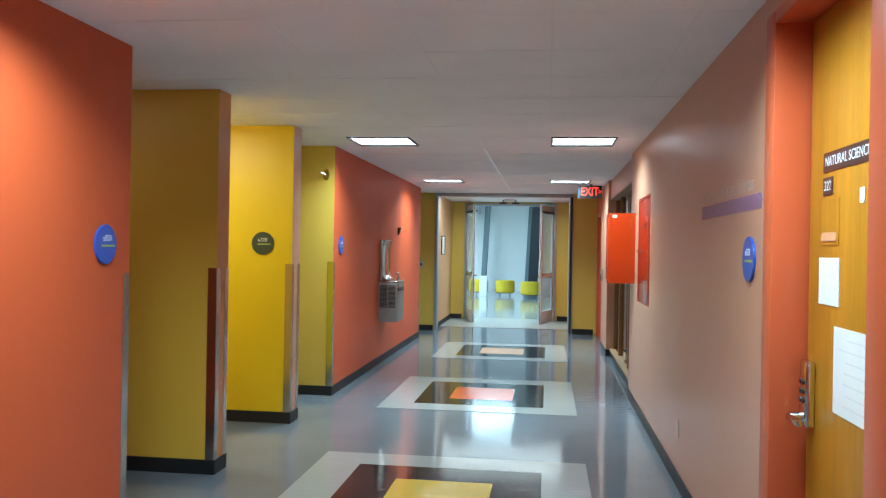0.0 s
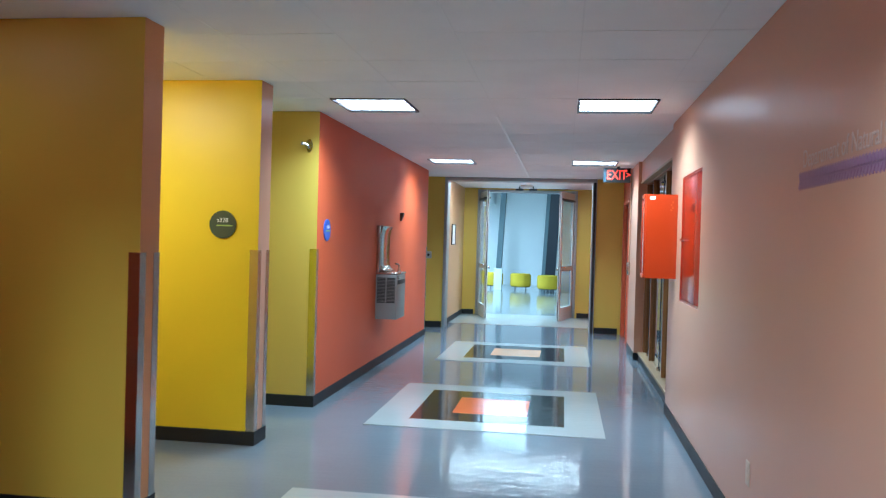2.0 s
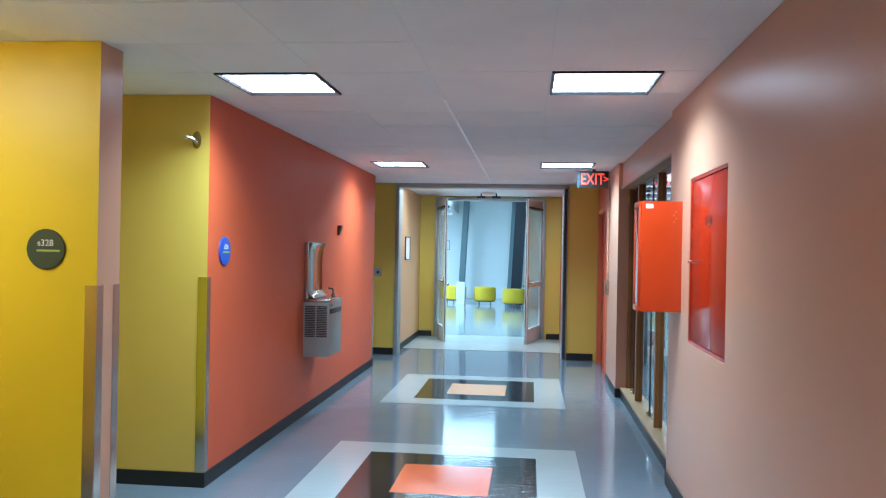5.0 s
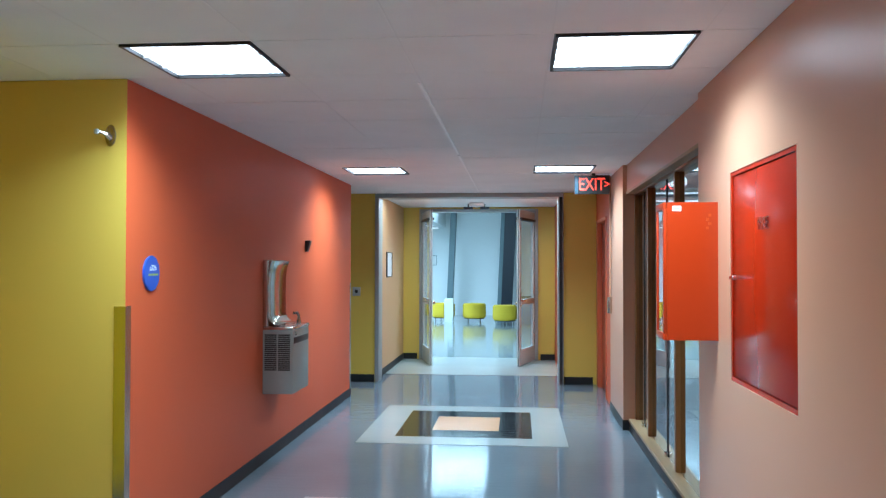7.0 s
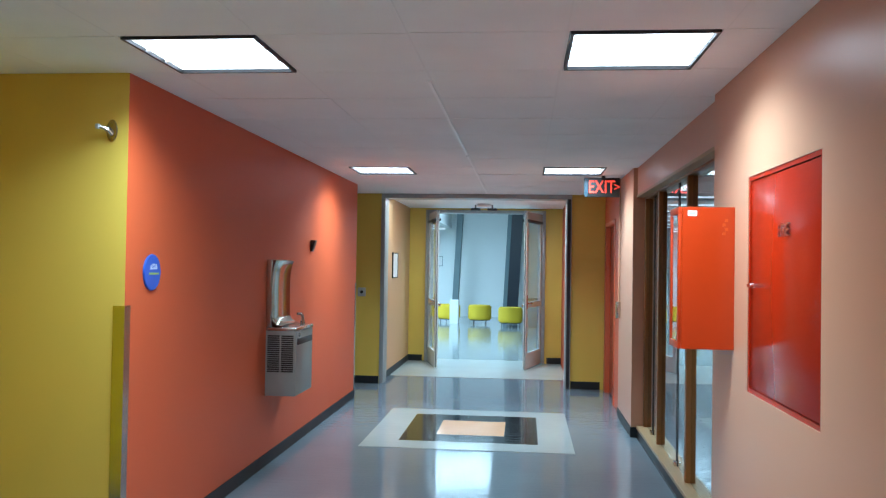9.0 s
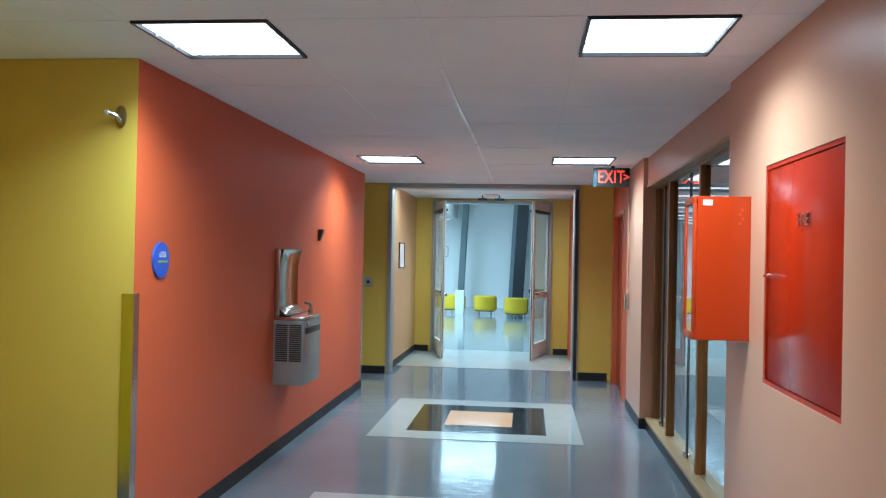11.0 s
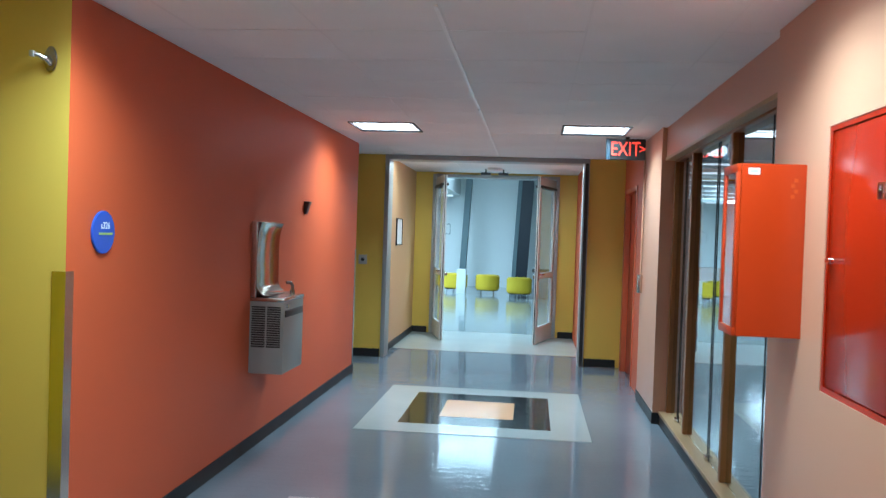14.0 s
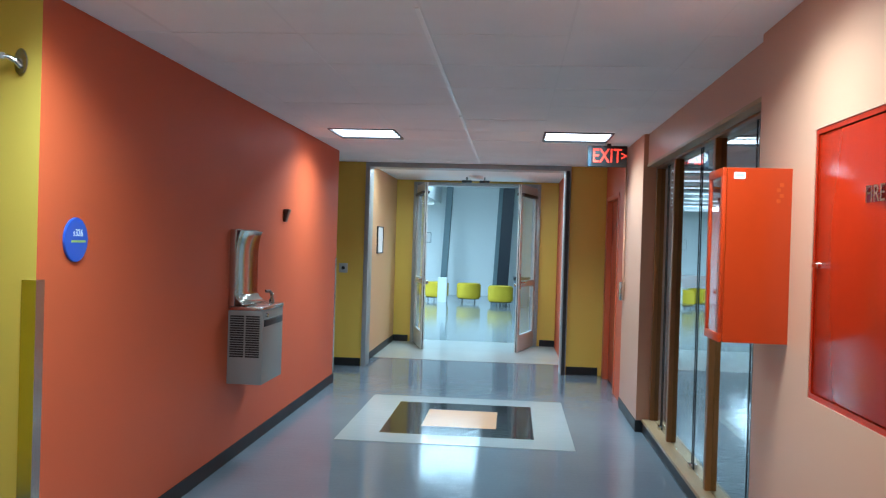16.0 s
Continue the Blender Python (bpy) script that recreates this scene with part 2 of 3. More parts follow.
# ---- structure ----
XB = -3.7      # back of the side bays
tagged(solid("floor", B(XB - 0.2, 1.0, -3.2, 17.93, -0.1, 0.0), FL_GREY), "blue-grey waxed vinyl corridor floor", "floor", kind="structure")
tagged(solid("floor_vestibule", B(XB - 0.2, 1.0, 17.955, 20.25, -0.1, 0.0), FL_PALE), "pale waxed vinyl floor of the vestibule", "floor", kind="structure")
tagged(solid("trim_threshold", B(-2.04, 0.54, 17.93, 17.955, -0.1, 0.004), STEEL), "bright metal floor strip between two floors", "trim", kind="structure")
bm = B(-8.0, 1.0, 20.25, 32.2, -0.1, 0.0)
add_box(bm, 1.0, 1.6, 20.25, 32.2, -0.1, 0.0)
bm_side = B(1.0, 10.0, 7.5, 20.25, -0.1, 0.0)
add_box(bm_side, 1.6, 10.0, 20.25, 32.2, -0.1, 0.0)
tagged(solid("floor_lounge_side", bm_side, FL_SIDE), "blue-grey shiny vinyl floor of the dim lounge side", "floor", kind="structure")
tagged(solid("floor_lounge", bm, FL_LOUNGE), "pale shiny vinyl floor of the lounge", "floor", kind="structure")


def inlay(y0, y1, centre, label):
    """A framed rectangle of coloured vinyl laid into the floor."""
    x0, x1 = -1.54, 0.373
    base = thing("floor_inlay", pose((x0 + x1) / 2, (y0 + y1) / 2, 0), label, "floor inlay", "floor inlays", "structure")
    cx, cy = (x0 + x1) / 2, (y0 + y1) / 2

    def ring(name, a, b, c, d, e, f, g, h, m, z):
        for q in ((a, b, c, g), (a, b, h, d), (a, e, g, h), (f, b, g, h)):
            part(name, B(q[0] - cx, q[1] - cx, q[2] - cy, q[3] - cy, 0.0005, z), m, base, smooth=False)
    ix0, ix1, iy0, iy1 = x0 + 0.315, x1 - 0.315, y0 + 0.31, y1 - 0.31
    ox0, ox1, oy0, oy1 = ix0 + 0.318, ix1 - 0.318, iy0 + 0.32, iy1 - 0.32
    ring("white_strip", x0, x1, y0, y1, ix0, ix1, iy0, iy1, FL_WHITE, 0.004)
    ring("black_strip", ix0, ix1, iy0, iy1, ox0, ox1, oy0, oy1, FL_BLACK, 0.004)
    part("centre_tile", B(ox0 - cx, ox1 - cx, oy0 - cy, oy1 - cy, 0.0005, 0.004), centre, base, smooth=False)


inlay(5.83, 7.81, FL_YELLOW, "white and black vinyl floor frame round a yellow centre")
inlay(9.55, 11.53, FL_ORANGE, "white and black vinyl floor frame round an orange centre")
inlay(13.28, 15.26, FL_PEACH, "white and black vinyl floor frame round a peach centre")

# side bays and left wall
wall("wall_left_near", [(XL - 0.2, XL, -3.2, 5.88, 0, H), (XB, XL - 0.2, 5.68, 5.88, 0, H)], [ORANGE], "orange painted corridor wall with a sharp corner")
wall("wall_pier_first", [(XB, XL, 7.05, 7.25, 0, H)], [GOLD, APRICOT], "ochre painted pier wall with a peach end", {"+x": 1})
wall("wall_pier_second", [(XB, XL, 8.69, 8.91, 0, H)], [YELLOW, PEACH], "bright yellow painted pier wall with a peach end", {"+x": 1})
wall("wall_left_far", [(XB, XL, 10.08, 10.28, 0, H), (XL - 0.2, XL, 10.28, 15.92, 0, H)], [ORANGE, OCHRE], "long orange painted wall with a yellow return", {"-y": 1})
wall("wall_bay_back", [(XB - 0.2, XB, 5.68, 20.25, 0, H)], [OCHRE], "ochre wall at the back of the side bays")
wall("wall_back", [(XL - 0.2, 1.15, -3.4, -3.2, 0, H)], [PEACH], "peach wall that closes the corridor")
wall("wall_vestibule_left", [(XB, -2.04, 17.15, 17.4, 0, H)], [OCHRE, PEACH], "yellow painted pier before the vestibule", {"+x": 1})
wall("wall_vestibule_side", [(-2.24, -2.04, 17.4, 19.95, 0, H)], [PEACH_WARM], "peach painted side wall of the vestibule")
# right wall
wall("wall_right", [
    (XR, XR + 0.2, -3.2, 3.94, 0, H), (XR, XR + 0.2, 3.94, 5.23, 2.5, H), (XR, XR + 0.2, 5.23, 9.04, 0, H),
    (XR, XR + 0.2, 9.04, 10.0, 0, 1.058), (XR, XR + 0.2, 9.04, 10.0, 2.058, H), (XR, XR + 0.2, 10.0, 10.7, 0, H),
    (XR + 0.04, XR + 0.2, 10.7, 14.1, 2.33, H), (XR, XR + 0.2, 14.1, 15.22, 0, H)], [PEACH], "peach painted corridor wall with openings")
wall("wall_recess", [(0.98, 1.2, 15.22, 15.9, 0, H), (0.98, 1.2, 16.95, 17.17, 0, H), (0.98, 1.2, 15.9, 16.95, 2.2, H)], [ORANGE], "orange wall round the recessed door")
wall("wall_vestibule_right", [(0.54, 1.2, 17.17, 17.4, 0, H)], [OCHRE], "yellow painted pier before the vestibule")
wall("wall_vestibule_right_side", [(0.54, 0.7, 17.4, 19.95, 0, H)], [ORANGE], "orange painted side wall of the vestibule")
wall("wall_door", [(XB, -1.76, 19.95, 20.25, 0, 3.8), (0.26, 1.2, 19.95, 20.25, 0, 3.8), (-1.76, 0.26, 19.95, 20.25, 2.56, 3.8)], [OCHRE, WHITE_WALL], "yellow painted wall round the double door", {"+y": 1})
# lounge shell
wall("wall_lounge", [(-8.2, -8.0, 20.25, 32.4, 0, 3.8), (-8.0, 10.0, 32.2, 32.4, 0, 3.8), (10.0, 10.2, 7.3, 32.4, 0, 3.8), (1.15, 10.0, 7.3, 7.5, 0, 3.8), (-8.0, XB, 20.05, 20.25, 0, 3.8),
                     (XR + 0.2, XR + 0.25, 7.5, 10.7, 0, 3.8), (XR + 0.2, XR + 0.25, 10.7, 14.1, 2.6, 3.8), (XR + 0.2, XR + 0.25, 14.1, 15.22, 0, 3.8), (1.2, 1.25, 15.22, 20.25, 0, 3.8)], [WHITE_WALL], "white painted walls of the bright lounge")
tagged(solid("ceiling_lounge", B(-2.4, 1.6, 20.1, 32.4, 3.8, 3.9), WHITE_WALL), "white high lounge ceiling", "ceiling", kind="structure")
tagged(solid("ceiling_lounge_low", B(-8.2, -2.4, 20.1, 32.4, 2.8, 3.9), WHITE_WALL), "white low lounge ceiling", "ceiling", kind="structure")
# side ceilings are white too, darkened in colour to stand for shade
tagged(solid("ceiling_lounge_side", B(1.6, 10.2, 7.3, 32.4, 2.85, 3.9), CEIL_SHADED), "white low lounge ceiling", "ceiling", kind="structure")
tagged(solid("ceiling_lounge_edge", B(1.1, 1.6, 7.3, 20.1, 2.85, 3.9), CEIL_SHADED), "white low lounge ceiling", "ceiling", kind="structure")

# corridor ceiling: lay-in tiles with a shadow gap
xs = [XB - 0.2, -3.14, -2.5, -1.87, -1.235, -0.59, 0.075, 0.71, 1.22]
ys = [0.076 + 0.6675 * k for k in range(-5, 31)]
bm = bmesh.new()
for i in range(len(xs) - 1):
    for j in range(len(ys) - 1):
        lamp = i in (3, 6) and any(abs(ys[j] - (ty - 0.014)) < 0.2 for ty in TROFFER_Y)
        if not lamp:
            add_box(bm, xs[i] + 0.004, xs[i + 1] - 0.004, ys[j] + 0.004, ys[j + 1] - 0.004, H + random.uniform(0, 0.003), H + 0.03)
add_box(bm, xs[0], xs[-1], ys[0], ys[-1], H + 0.12, H + 0.2)
tagged(solid("ceiling", bm, TILE_WHITE), "white lay-in ceiling tiles with fine joints", "ceiling", kind="structure")
bm = bmesh.new()
for x in xs[1:-1]:
    add_box(bm, x - 0.009, x + 0.009, ys[0], ys[-1], H + 0.0025, H + 0.02)
for y in ys[1:-1]:
    add_box(bm, xs[0], xs[-1], y - 0.008, y + 0.008, H + 0.004, H + 0.018)
tagged(solid("trim_ceiling_grid", bm, TBAR), "thin white metal ceiling grid", "trim", kind="structure")
tagged(solid("trim_ceiling_joint", B(-0.61, -0.592, 10.3, 17.0, H - 0.006, H + 0.002), BRIGHT), "bright white ceiling joint strip", "trim", kind="structure")


# baseboards
def baseboard(boxes):
    bm = bmesh.new()
    for b in boxes:
        add_box(bm, *b, 0.0, 0.1, bevel=0.003)
    return tagged(solid("baseboard", bm, RUBBER), "black rubber cove baseboard", "baseboard", kind="structure")


T = 0.008
baseboard([(XL, XL + T, -3.2, 5.88), (XB, XL + T, 5.88, 5.88 + T)])
for a, b in ((7.05, 7.25), (8.69, 8.91)):
    baseboard([(XB, XL + T, a - T, a), (XL, XL + T, a, b), (XB, XL + T, b, b + T)])
baseboard([(XB, XL + T, 10.08 - T, 10.08), (XL, XL + T, 10.08, 15.92)])
baseboard([(XB, -2.05, 17.15 - T, 17.15)])
baseboard([(-2.04, -2.04 + T, 17.5, 19.95), (-2.04, -1.8, 19.95 - T, 19.95)])
baseboard([(0.3, 0.54, 19.95 - T, 19.95)])
baseboard([(0.545, 0.93, 17.17 - T, 17.17)])
baseboard([(XR - T, XR, -3.2, 3.94), (XR - T, XR, 5.23, 10.7)])
baseboard([(XR - T, XR, 14.1, 15.22), (XR - T, 1.01, 14.1 - T, 14.1)])


# steel corner guards
def corner_guard(x, y, far, low=0.1):
    g = thing("corner_guard", pose(x, y, 0), "brushed steel corner guard on the lower wall corner", "corner guard", "corner guards")
    s = -1 if far else 1
    part("front_leaf", B(-0.06, 0.003, -0.003, 0.0, low, 1.39) if not far else B(-0.06, 0.003, 0.0, 0.003, low, 1.39), STEEL, g, smooth=False)
    part("side_leaf", B(0.0, 0.003, 0.0, 0.06 * s, low, 1.39), STEEL, g, smooth=False)


corner_guard(XL, 5.88, True)
for a, b in ((7.05, 7.25), (8.69, 8.91)):
    corner_guard(XL, a, False)
    corner_guard(XL, b, True)
corner_guard(XL, 10.08, False)
corner_guard(XL, 15.92, True)


# ceiling lights
def troffer(x, y, first=[None]):
    if first[0] is not None:
        return copy_thing(first[0], pose(x, y, H))
    t = thing("ceiling_light", pose(x, y, H), "square recessed fluorescent ceiling light with glowing lens, dark rim", "ceiling light", "corridor ceiling lights")
    w, d = 0.605, 0.64
    bm = bmesh.new()
    for b in ((0, w, 0, 0.014), (0, w, d - 0.014, d), (0, 0.014, 0.014, d - 0.014), (w - 0.014, w, 0.014, d - 0.014)):
        add_box(bm, *b, -0.006, 0.05)
    part("frame", bm, DARK, t, smooth=False)
    part("lens", B(0.014, w - 0.014, 0.014, d - 0.014, 0.012, 0.03), TUBE, t, "glowing white lens", smooth=False)
    for k in (1, 2):
        part("louver", B(0.014, w - 0.014, 0.014 + k * (d - 0.028) / 3 - 0.004, 0.014 + k * (d - 0.028) / 3 + 0.004, -0.002, 0.011), TBAR, t, smooth=False)
    first[0] = t
    return t


for ty in TROFFER_Y:
    for tx in TROFFER_X:
        troffer(tx, ty)


def downlight(x, y, sx, sy, label):
    d = thing("recessed_light", pose(x, y, H), label, "ceiling light")
    bm = bmesh.new()
    for b in ((-sx, sx, -sy, -sy + 0.015), (-sx, sx, sy - 0.015, sy), (-sx, -sx + 0.015, -sy + 0.015, sy - 0.015), (sx - 0.015, sx, -sy + 0.015, sy - 0.015)):
        add_box(bm, *b, -0.008, 0.0)
    part("rim", bm, TBAR, d, smooth=False)
    part("lens", B(-sx + 0.015, sx - 0.015, -sy + 0.015, sy - 0.015, -0.005, 0.0), TUBE_COOL, d, "glowing lens", smooth=False)


downlight(-3.1, 7.6, 0.28, 0.28, "small square recessed light in the side bay")
# invented fixture for the first bay's fill, never in view
downlight(-3.1, 6.3, 0.28, 0.28, "added small square recessed light, unseen in the first side bay")
# invented fixture for the vestibule fill, out of sight
downlight(-0.75, 17.62, 1.17, 0.175, "added long recessed light, unseen behind the corridor frame")


# ---- window wall ----
w = thing("window_1", pose(1.06, 10.7, 0), "tall interior window with stained oak posts and butted glass", "window", kind="structure")
L = 3.4
part("sill", B(-0.06, 0.12, 0, L, 0.085, 0.115, bevel=0.004), WOOD_SILL, w, "stained oak sill")
part("head_strip", B(-0.078, 0.0, 0, L, 2.305, 2.33, bevel=0.002), WOOD_SILL, w, "pale strip under the wall")
part("kick_board", B(-0.048, 0.12, 0, L, 0.0, 0.085), RUBBER, w, "black kick board", smooth=False)
part("head", B(0.0, 0.12, 0, L, 2.29, 2.33, bevel=0.004), WOOD_FRAME, w)
POSTS = [0.0, 1.30, 2.56, 3.34]
for py in POSTS:
    part("post", B(0.0, 0.078, py, py + 0.06, 0.115, 2.29, bevel=0.004), WOOD_FRAME, w)
for a, b in zip(POSTS, POSTS[1:]):
    mid = a + 0.06 + (b - a - 0.06) * (0.38 if b < 3.3 else 0.52)
    for q0, q1 in ((a + 0.06, mid - 0.03), (mid - 0.022, mid + 0.022), (mid + 0.03, b)):
        pane = part("pane", B(0.035, 0.045, q0, q1, 0.115, 2.29), GLASS, w, "clear glass pane", smooth=False)
        pane.visible_shadow = False
    # one joint line per bay; its twin models the joint's reflection as geometry
    for q in (mid - 0.03, mid + 0.022):
        part("gasket_and_reflection", B(0.032, 0.048, q, q + 0.008, 0.115, 2.29), DARK, w, smooth=False)
    clip = B(0.008, 0.034, mid - 0.03, mid + 0.03, 0.117, 0.15, bevel=0.004)
    part("clip", clip, CHROME, w, "small steel glass clip")


# ---- fire hose cabinet ----
c = thing("fire_hose_cabinet", pose(XR, 9.04, 1.058), "glossy red steel fire cabinet set flush in the wall", "fire cabinet")
bm = bmesh.new()
for b in ((0, 0.96, 0, 0.02), (0, 0.96, 0.98, 1.0), (0, 0.02, 0.02, 0.98), (0.94, 0.96, 0.02, 0.98)):
    add_box(bm, 0.004, 0.15, *b)
add_box(bm, 0.145, 0.15, 0.02, 0.94, 0.02, 0.98)
part("body", bm, FIRE_RED, c, smooth=False)
d = part("door", B(0.008, 0.03, 0.024, 0.936, 0.024, 0.976, bevel=0.003), FIRE_RED, c, "glossy red steel door")
hb = C((0.008, 0.9, 0.495), (-1, 0, 0), 0.012, 0.018)
add_box(hb, -0.018, -0.01, 0.855, 0.91, 0.488, 0.502, bevel=0.003)
part("handle", hb, CHROME, d, "chrome turn handle")
letters("FIRE", 0.078, 0.006, CHROME, d, pose(0.004, 0.434, 0.728, 90, 0, -90))


# ---- fire extinguisher cabinet ----
c = thing("extinguisher_cabinet", pose(0.69, 10.24, 1.225), "orange-red steel fire extinguisher cabinet fixed to the wall", "fire cabinet")
bm = bmesh.new()
w_, d_, h_ = XR - 0.69, 0.24, 0.71
for b in ((0.004, w_, 0, 0.006, 0, h_), (0.004, w_, d_ - 0.006, d_, 0, h_), (0.004, w_, 0.006, d_ - 0.006, 0, 0.006), (0.004, w_, 0.006, d_ - 0.006, h_ - 0.006, h_), (w_ - 0.006, w_, 0.006, d_ - 0.006, 0.006, h_ - 0.006)):
    part("panel", B(*b, bevel=0.0015), BOX_RED, c, smooth=False)
bm = bmesh.new()
for b in ((0, d_, 0, 0.035), (0, d_, h_ - 0.035, h_), (0, 0.03, 0.035, h_ - 0.035), (d_ - 0.03, d_, 0.035, h_ - 0.035)):
    add_box(bm, -0.014, 0.002, *b, bevel=0.002)
d = part("door", bm, BOX_RED, c)
pn = part("pane", B(-0.008, -0.003, 0.03, d_ - 0.03, 0.035, h_ - 0.035), GLASS, d, "clear glass pane", smooth=False)
pn.visible_shadow = False
part("label_plate", B(0.03, 0.075, -0.002, 0.0, h_ - 0.045, h_ - 0.018), PAPER, c, "small white label", smooth=False)
part("text_bar", B(0.037, 0.068, -0.0026, -0.002, h_ - 0.037, h_ - 0.026), SWITCH_GREY, c, smooth=False)
FLAME = mat("decal_flame", (0.55, 0.075, 0.008), 0.4)
for k in range(4):
    part("decal", B(0.2 + 0.012 * (k % 2), 0.215 + 0.012 * (k % 2), -0.001, 0.0, h_ - 0.14 + 0.022 * k, h_ - 0.125 + 0.022 * k), FLAME, c, "faint flame decal", smooth=False)
e = thing("fire_extinguisher", pose(0.83, 10.36, 1.231), "red fire extinguisher with a yellow tag inside the cabinet", "extinguisher")
part("cylinder", C((0, 0, 0), (0, 0, 1), 0.07, 0.42, bevel=0.02), FIRE_RED, e)
part("neck", C((0, 0, 0.42), (0, 0, 1), 0.03, 0.05, r2=0.018), CHROME, e)
part("lever", B(-0.1, 0.03, -0.012, 0.012, 0.47, 0.49, bevel=0.004), DARK, e)
part("tag", B(-0.08, -0.075, -0.03, 0.04, 0.33, 0.42), YELLOW, e, "yellow paper tag", smooth=False)


# ---- drinking fountain ----
f = thing("drinking_fountain", pose(XL, 12.42, 0.565), "steel wall drinking fountain with a tall splash back", "drinking fountain")
FW, FD, FH = 0.50, 0.25, 0.545
bm = B(0, FD, 0, FW, 0, FH - 0.03, bevel=0.006)
part("body", bm, GREY_PAINT, f, "grey enamelled body")
bm = bmesh.new()
add_box(bm, 0, FD + 0.006, -0.006, FW + 0.006, FH - 0.03, FH, bevel=0.01)
part("top", bm, STEEL, f, "stainless steel basin top")
bas = bmesh.new()
t_ = bmesh.new()
bmesh.ops.create_uvsphere(t_, u_segments=24, v_segments=10, radius=0.13)
bmesh.ops.delete(t_, geom=[v for v in t_.verts if v.co.z > 0.01], context="VERTS")
merge(bas, t_, 0, Matrix.Translation((0.13, 0.22, FH + 0.002)) @ Matrix.Diagonal((0.75, 1.4, 0.12, 1)))
part("basin", bas, STEEL, f)
# splash back: a dished sheet that curves forward into the basin
SPLASH = mat("polished_steel", (0.6, 0.55, 0.49), 0.14, 1.0, var=0.03, grain=80, bump=0.003, rvar=0.03)
bm = bmesh.new()
prof = [(0.045, 1.075), (0.034, 1.05), (0.025, 1.02), (0.018, 0.98), (0.014, 0.93), (0.012, 0.85), (0.012, 0.77), (0.014, 0.70)]
for k in range(9):
    a = radians(90 * k / 8)
    prof.append((0.014 + 0.09 * (1 - math.cos(a)), 0.64 - 0.09 * math.sin(a)))
rows_ = []
for k in range(13):
    u = k / 6 - 1
    rows_.append([bm.verts.new((px + 0.03 * u * u, FW * k / 12, pz)) for px, pz in prof])
for r0, r1 in zip(rows_, rows_[1:]):
    for k in range(len(prof) - 1):
        bm.faces.new((r0[k], r0[k + 1], r1[k + 1], r1[k]))
bmesh.ops.recalc_face_normals(bm, faces=bm.faces[:])
bmesh.ops.solidify(bm, geom=bm.faces[:], thickness=0.004)
part("splash_back", bm, SPLASH, f, "brushed stainless splash back")
for side in (0.0, FW - 0.006):
    part("splash_edge", B(0.0, 0.045, side, side + 0.006, FH, 1.08, bevel=0.002), STEEL, f)
part("splash_cap", B(0.0, 0.05, 0.0, FW, 1.075, 1.082, bevel=0.002), STEEL, f)
bm = C((0.19, 0.40, FH), (0, 0, 1), 0.02, 0.03)
add_tube(bm, [(0.19, 0.40, FH + 0.03), (0.19, 0.40, FH + 0.065), (0.178, 0.385, FH + 0.088), (0.155, 0.36, FH + 0.088)], 0.012)
part("bubbler", bm, CHROME, f, "chrome bubbler spout")
for gx in (0.018, 0.13):
    for k in range(18):
        z = 0.19 + k * 0.0165
        part("louver", B(gx, gx + 0.098, -0.003, 0.001, z, z + 0.0105), DARK, f, smooth=False)
part("push_bar", B(FD - 0.001, FD + 0.008, 0.03, FW - 0.03, FH - 0.14, FH - 0.09, bevel=0.003), DARK, f, "dark push bar")
part("push_button", C((FD, 0.07, FH - 0.06), (1, 0, 0), 0.014, 0.015), CHROME, f)


# ---- round room signs ----
def room_sign(m, label, face, lines):
    s = thing("room_sign", m, label, "sign", "room signs")
    part("disc", C((0, 0, 0), (0, 0, 1), 0.1, 0.012, seg=48, bevel=0.003), face, s)
    for text, x, y, size in lines:
        letters(text, size, 0.001, INK, s, pose(x, y, 0.0125))
    part("stripe", B(-0.045, 0.075, -0.012, -0.002, 0.012, 0.0135), LIME, s, smooth=False)
    return s


room_sign(pose(XL, 10.37, 1.56, 90, 0, 90), "round blue room sign on the orange wall", BLUE, [("s326", 0.01, 0.03, 0.045)])
room_sign(pose(XL, 5.63, 1.54, 90, 0, 90), "round blue room sign on the orange wall near the corner", BLUE, [("s331", 0.01, 0.03, 0.045)])
room_sign(pose(XR, 5.485, 1.524, 90, 0, -90), "round blue room sign beside the oak door", BLUE, [("s333", 0.0, 0.03, 0.045)])
room_sign(pose(-2.394, 8.69, 1.565, 90, 0, 0), "round dark green room sign on the yellow pier", DARK_GREEN, [("s328", 0.0, 0.03, 0.045)])

# small wall things
s = thing("wall_sensor", pose(XL, 13.77, 1.79), "small dark wedge-shaped wall sensor", "sensor")
bm = B(0, 0.05, -0.04, 0.04, -0.055, 0.055, bevel=0.006)
for v in bm.verts:
    if v.co.z < 0:
        v.co.x *= 0.4
        v.co.y *= 0.75
part("case", bm, BROWN, s)
s = thing("wall_bracket", pose(-2.215, 10.08, 2.292), "small pale metal wall bracket near the ceiling", "bracket")
bm = C((0, 0, 0), (0, -1, 0), 0.03, 0.012, seg=32, bevel=0.004)
for v in bm.verts:
    v.co.z *= 1.9
part("plate", bm, STEEL, s, "oval steel plate")
part("arm", add_tube(bmesh.new(), [(0, -0.01, -0.02), (-0.012, -0.03, 0.0), (-0.028, -0.045, 0.01), (-0.045, -0.06, 0.012)], 0.011), STEEL, s, "curved steel arm")
part("tip", B(-0.058, -0.038, -0.075, -0.053, 0.0, 0.026, bevel=0.004), SWITCH_GREY, s, "pale square tip")
s = thing("key_switch", pose(-2.30, 17.15, 1.24), "square steel key switch plate on the yellow wall", "switch")
part("plate", B(-0.055, 0.055, -0.008, 0, -0.06, 0.06, bevel=0.003), SWITCH_GREY, s)
